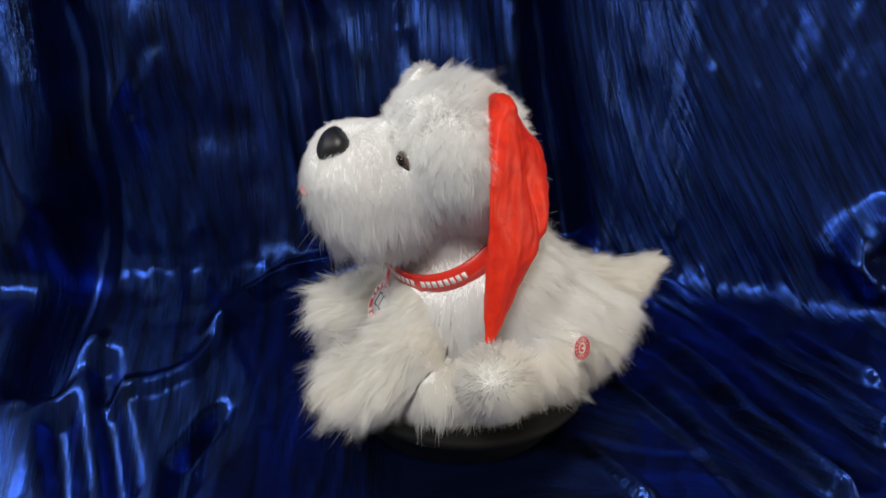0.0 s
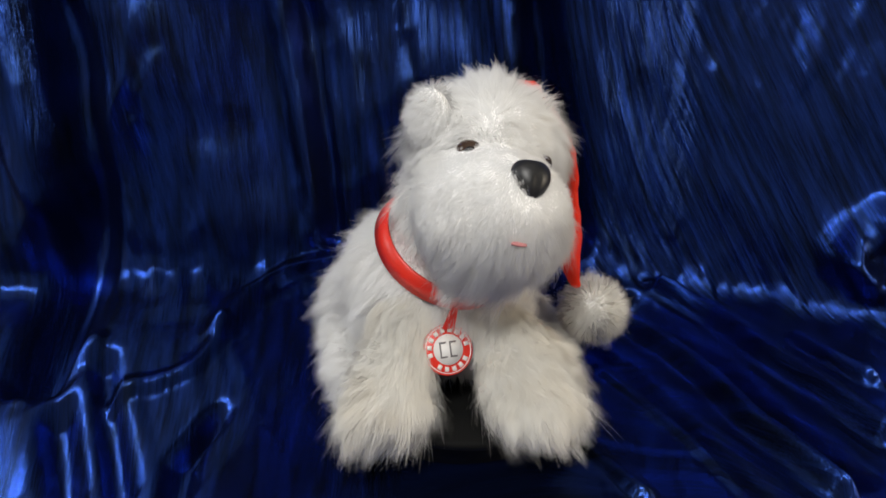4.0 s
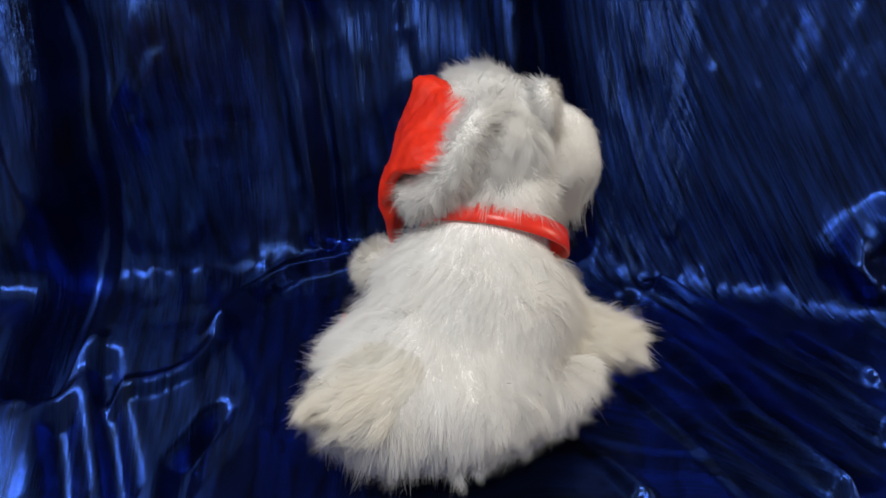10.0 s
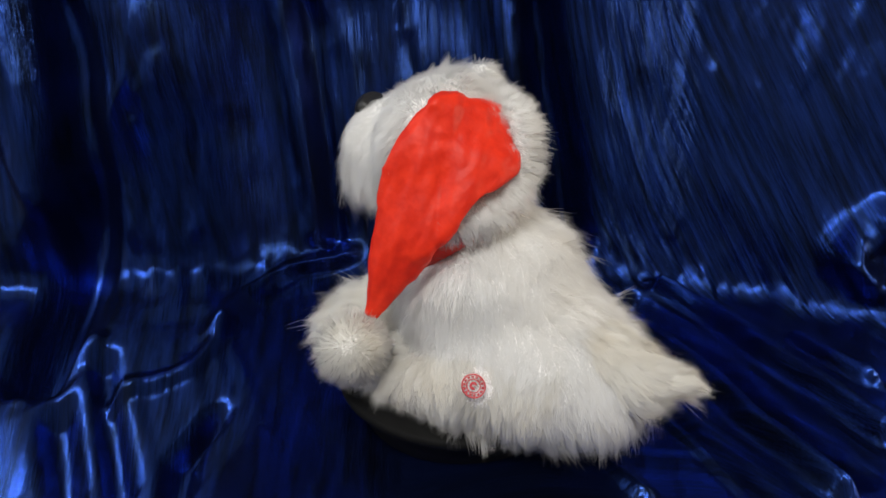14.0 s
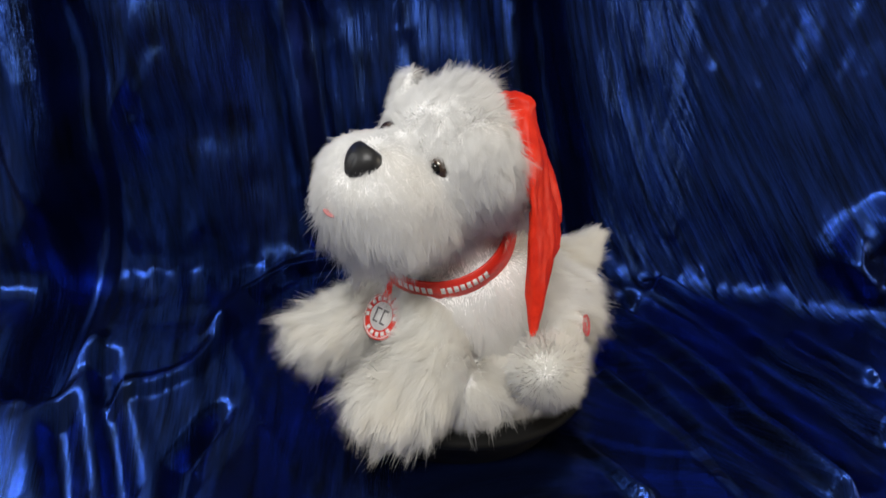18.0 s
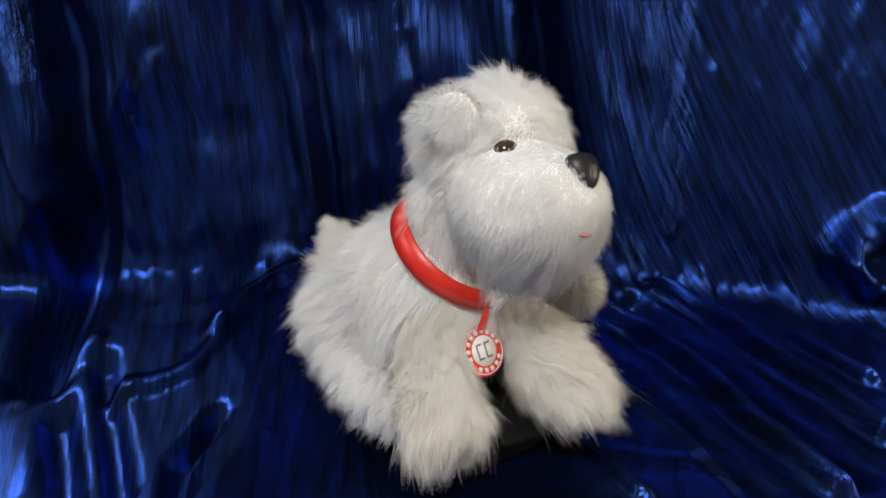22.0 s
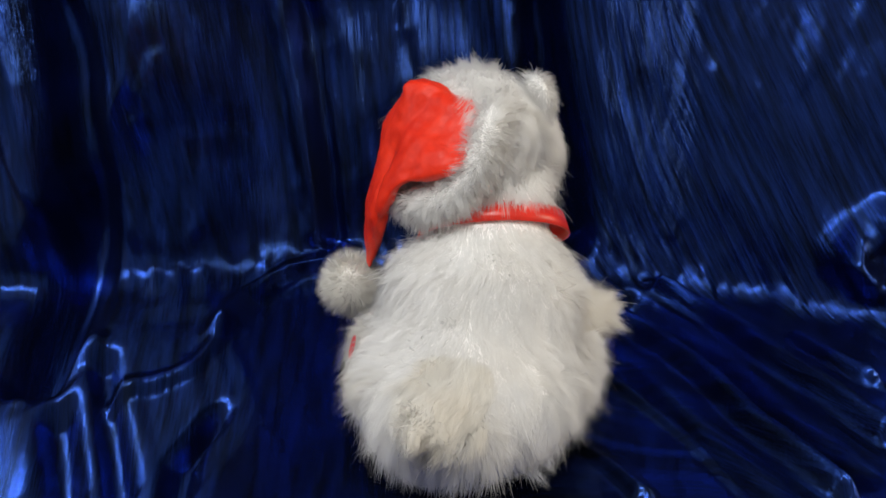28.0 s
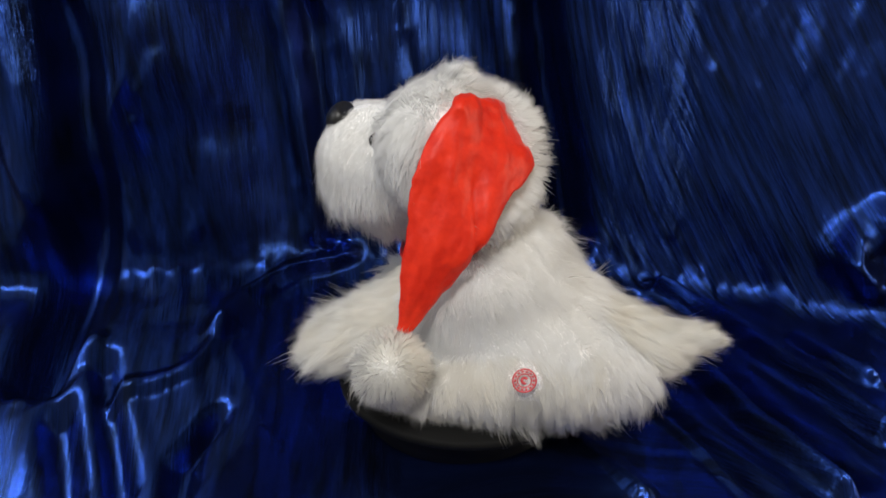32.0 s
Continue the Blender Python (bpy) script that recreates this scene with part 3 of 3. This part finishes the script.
furry("head", skull, dog, 62000, head_pile, face, stand=0.42, seed=11, guards=0.2, clump=0.42, ruffle=1.0, bald=EYES + [EAR] + HAT_BARE)
furry("muzzle", jowls, dog, 66000, lambda r: 0.0100 + 0.031 * np.clip((0.238 - r[:, 2]) / 0.06, 0, 1) * np.clip((r[:, 0] - 0.01) / 0.06, 0.5, 1), whiskers, stand=0.2, seed=13,
      guards=0.12, ruffle=0.9, clump=lambda r: 0.15 + 0.45 * np.clip((0.225 - r[:, 2]) / 0.04, 0, 1), bald=[(c, 0.010, 0.3) for c, _, _ in EYES])
furry("ear", ear, dog,
      6500, 0.013, (-0.2, -0.3, -1), stand=0.5, seed=15, guards=0.06, ruffle=0.7, clump=0.2)
for x, y, z in EYE_SPOTS:
    turn = HEAD_TURN @ pose(0, 0, 0, 0, 0, 28 if y > 0 else -28)
    eye = part("eye", ball(head_point(x, y, z), (0.0090, 0.0120, 0.0105), turn, 4), IRIS, dog, "glossy brown plastic eye")
    part("pupil", ball(head_point(x + 0.0062, y * 1.06, z + 0.0005), (0.0042, 0.0062, 0.0062), turn, 3), PUPIL, eye)
nose_bm = ball((0, 0, 0), (1, 1, 1), None, 4)
for v in nose_bm.verts:  # broad and flat at the top, narrow below, with a shallow cleft
    x, y, z = v.co
    y *= 0.80 + 0.24 * z
    z = min(z, 0.82)
    x += 0.08 * z - 0.10 * max(0.0, 1 - abs(y) / 0.16) * (z < 0.1)
    v.co = head_point(0.1135, 0.001, 0.0195) + HEAD.to_3x3() @ pose(0, 0, 0, 0, -34, 0).to_3x3() @ Vector((x * 0.013, y * 0.0205, z * 0.0180))
part("nose", nose_bm, BLACK, dog, "shiny black plastic nose")
part("mouth", ball(head_point(0.1365, -0.004, -0.026), (0.0035, 0.0075, 0.0018), HEAD_TURN, 3), PINK, dog, "pink felt lip")

# the hat
furry("hat_pompom", Skin(ball(POMPOM, (0.024, 0.024, 0.024))), dog, 15000, 0.0165, (0.1, 0.2, -0.4), stand=0.85, seed=17, clump=0.12, guards=0.15, droop=0.0,
      label="fluffy white pompom at the hat's tip", pile=CREAM)
hat_bm = loft([((-0.014, 0.027, 0.297), (0.0125, 0.038, 0.0085), (-0.010, 0.009, 0.0)),
               ((-0.016, 0.033, 0.276), (0.027, 0.040, 0.012), (-0.0105, 0.016, 0.0065)),
               ((-0.021, 0.050, 0.250), (0.040, 0.041, 0.004), (-0.006, 0.0135, 0.015)),
               ((-0.017, 0.075, 0.227), (0.038, 0.023, 0.000), (0.001, 0.009, 0.006)),
               ((-0.009, 0.088, 0.196), (0.030, 0.012, 0.008), (-0.002, 0.012, -0.005)),
               ((0.004, 0.098, 0.155), (0.020, 0.009, 0.004), (-0.001, 0.008, 0.006)),
               ((0.019, 0.1095, 0.1085), (0.006, 0.002, 0.003), (0.000, 0.003, 0.001))], 96)
hat_bm.normal_update()
for v in hat_bm.verts:  # soft creases that run down to the tip, and a few puckers
    c = v.co
    w = 0.79 * c.x + 0.62 * c.y + 0.12 * c.z
    run = noise.noise(Vector((w * 38, 3.1, c.z * 14))) + 0.6 * noise.noise(Vector((w * 105, 7.7, c.z * 20)))
    ridge = -math.exp(-((w - 0.042 - 0.10 * (c.z - 0.16)) / 0.0035) ** 2) * (c.z < 0.25)
    v.co = c + v.normal * (0.0040 * run + 0.0016 * noise.noise(c * 140) + 0.004 * ridge)
part("hat", hat_bm, SATIN, dog, "bright red satin hat hanging to one side")

# the hat's white trim, a thick roll round the back of the head
TRIM = [((-0.002, -0.022, 0.294), 0.009), ((-0.024, -0.024, 0.285), 0.011), ((-0.041, -0.019, 0.262), 0.012), ((-0.046, -0.006, 0.233), 0.013),
        ((-0.040, 0.024, 0.209), 0.015), ((-0.016, 0.056, 0.203), 0.014)]
furry("hat_trim", Skin(loft([(c, (0, r, 0), Vector((c[0] - 0.005, 0, c[2] - 0.255)).normalized() * r) for c, r in TRIM], 24)), dog,
      18000, 0.019, lambda r: (r - np.array((-0.02, 0.03, 0.262))) * np.array((1, 0.6, 1)) + np.array((0, 0, -0.012)), stand=0.68, seed=19, clump=0.45, guards=0.15, ruffle=0.9, label="white fluffy trim of the hat")


# collar: a tilted band round the neck
def band_bm(centre, rx, ry, height, thick, tilt, flare, seg=64):
    bm = bmesh.new()
    m = Matrix.Translation(centre) @ pose(0, 0, 0, *tilt, 0)
    loops = []
    for dr, dz in ((0, -0.5), (thick, -0.5), (thick * 1.2, 0), (thick, 0.5), (0, 0.5)):
        loops.append([bm.verts.new(m @ Vector(((rx + dr - flare * dz * height) * math.cos(a), (ry + dr - flare * dz * height) * math.sin(a), dz * height))) for a in (2 * math.pi * i / seg for i in range(seg))])
    for p, q in zip(loops, loops[1:] + loops[:1]):
        for i in range(seg):
            bm.faces.new((p[i], p[(i + 1) % seg], q[(i + 1) % seg], q[i]))
    bmesh.ops.recalc_face_normals(bm, faces=bm.faces)
    return bm


collar = part("collar", band_bm(COLLAR, 0.0645, 0.0705, 0.020, 0.002, COLLAR_TILT, 0.25), VINYL, dog, "bright red vinyl collar")
turn = Matrix.Translation(COLLAR) @ pose(0, 0, 0, *COLLAR_TILT, 0)
for k in range(15):  # white print on the collar's front, as plain bars
    if k == 6:
        continue
    a = radians(4 + 5.2 * k)
    bar = box_bm(-0.0003, -0.0021, -0.0036, 0.0003, 0.0021, 0.0036)
    bmesh.ops.transform(bar, matrix=turn @ Matrix.Translation((0.0668 * math.cos(a), 0.0728 * math.sin(a), 0)) @ Matrix.Rotation(a, 4, "Z") @ Matrix.Rotation(radians(-14), 4, "Y"), verts=bar.verts)
    part("print_bar", bar, WHITE, collar)

# name tag hanging from the collar on a ribbon
tag = part("name_tag", disc_bm([(0.0225, 0.0), (0.0240, 0.0008), (0.0240, 0.0022), (0.0230, 0.003)], 48), VINYL, dog, "round red and white card tag")
tag.matrix_local = pose(*TAG, 0, 60, 4)
part("tag_centre", disc_bm([(0.0142, 0.003), (0.0142, 0.0036)], 40), WHITE, tag)
for k in range(16):  # print round the rim, as plain bars
    if k in (3, 13):
        continue
    bar = box_bm(-0.0022, -0.0020, 0.003, 0.0022, 0.0020, 0.0037)
    bmesh.ops.transform(bar, matrix=Matrix.Rotation(2 * math.pi * (k + 0.5) / 16, 4, "Z") @ Matrix.Translation((0.0181, 0, 0)), verts=bar.verts)
    part("print_bar", bar, WHITE, tag)
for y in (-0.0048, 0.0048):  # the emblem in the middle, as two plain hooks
    bm = bmesh.new()
    for x0, y0, x1, y1 in ((-0.0075, -0.0034, 0.0075, -0.0020), (-0.0075, -0.0020, -0.0058, 0.0032), (0.0058, -0.0020, 0.0075, 0.0032)):
        b = box_bm(x0, y0 + y, 0.0036, x1, y1 + y, 0.0041)
        me = bpy.data.meshes.new("piece")
        b.to_mesh(me)
        b.free()
        bm.from_mesh(me)
        bpy.data.meshes.remove(me)
    part("emblem", bm, GREY, tag)
part("ribbon", loft([((0.0690, -0.030, 0.126), (0.0, 0.003, 0), (0.0006, 0, 0.0003)), ((0.0710, -0.033, 0.115), (0.0, 0.0045, 0), (0.0006, 0, 0.0003)),
                     ((0.0700, -0.036, 0.102), (0.0, 0.006, 0), (0.0006, 0, 0.0003))], 16, 3), VINYL, dog, "short red ribbon loop")


def ring_bm(r0, r1, z, seg=40, start=0.0, stop=360.0):
    bm = bmesh.new()
    full = stop - start >= 360
    n = seg if full else seg + 1
    loops = []
    for r, h in ((r0, 0.0), (r0, z), (r1, z), (r1, 0.0)):
        loops.append([bm.verts.new((r * math.cos(a), r * math.sin(a), h)) for a in (radians(start + (stop - start) * i / seg) for i in range(n))])
    for p, q in zip(loops, loops[1:] + loops[:1]):
        for i in range(seg):
            bm.faces.new((p[i], p[(i + 1) % n], q[(i + 1) % n], q[i]))
    bmesh.ops.recalc_face_normals(bm, faces=bm.faces)
    return bm


part("tag_rim", ring_bm(0.0214, 0.0222, 0.0035), WHITE, tag)

def on_skin(spot, skins, lift):
    """The pose of a flat mark on the outermost skin near a spot."""
    best = None
    for skin in skins:
        gap, normal = gap_to(np.array([spot]), skin)
        if best is None or gap[0] < best[0]:
            best = (gap[0], Vector(normal[0]))
    place = Vector(spot) + best[1] * (lift - best[0])
    return Matrix.Translation(place) @ best[1].to_track_quat("Z", "Y").to_matrix().to_4x4()


# printed round mark on the haunch, and the smaller one on the front leg
mark = part("printed_mark", ring_bm(0.0098, 0.0112, 0.0006), STAMP, dog, "round red printed mark")
mark.matrix_local = on_skin(MARK, [body, *hind_legs], 0.008)
part("mark_ring", ring_bm(0.0058, 0.0068, 0.0006), STAMP, mark)
part("mark_emblem", ring_bm(0.0014, 0.0036, 0.0006, 20, 30, 300), STAMP, mark)
for k in range(14):
    bar = box_bm(-0.0009, -0.0011, 0, 0.0009, 0.0011, 0.0006)
    bmesh.ops.transform(bar, matrix=Matrix.Rotation(2 * math.pi * k / 14, 4, "Z") @ Matrix.Translation((0.0084, 0, 0)), verts=bar.verts)
    part("print_bar", bar, STAMP, mark)
patch = part("leg_mark", ring_bm(0.0060, 0.0118, 0.0006, 24, 175, 345), ORANGE, dog, "faded orange printed mark")
patch.matrix_local = on_skin(LEG_MARK, [body, *front_legs, *hind_legs], 0.017) @ pose(0, 0, 0, 0, 0, -12)


# ---- what moves ----
def motions():
    """The turntable carries the dog round once in about 17 seconds."""
    rows = [float(t) for t in range(33)]
    walk(turntable, [(t, pose(0, 0, 0, 0, 0, 360 / 16.961 * t)) for t in rows])
    walk(dog, [(t, pose(0, 0, 0, 0, 0, 202 + 360 / 16.961 * t)) for t in rows])


motions()
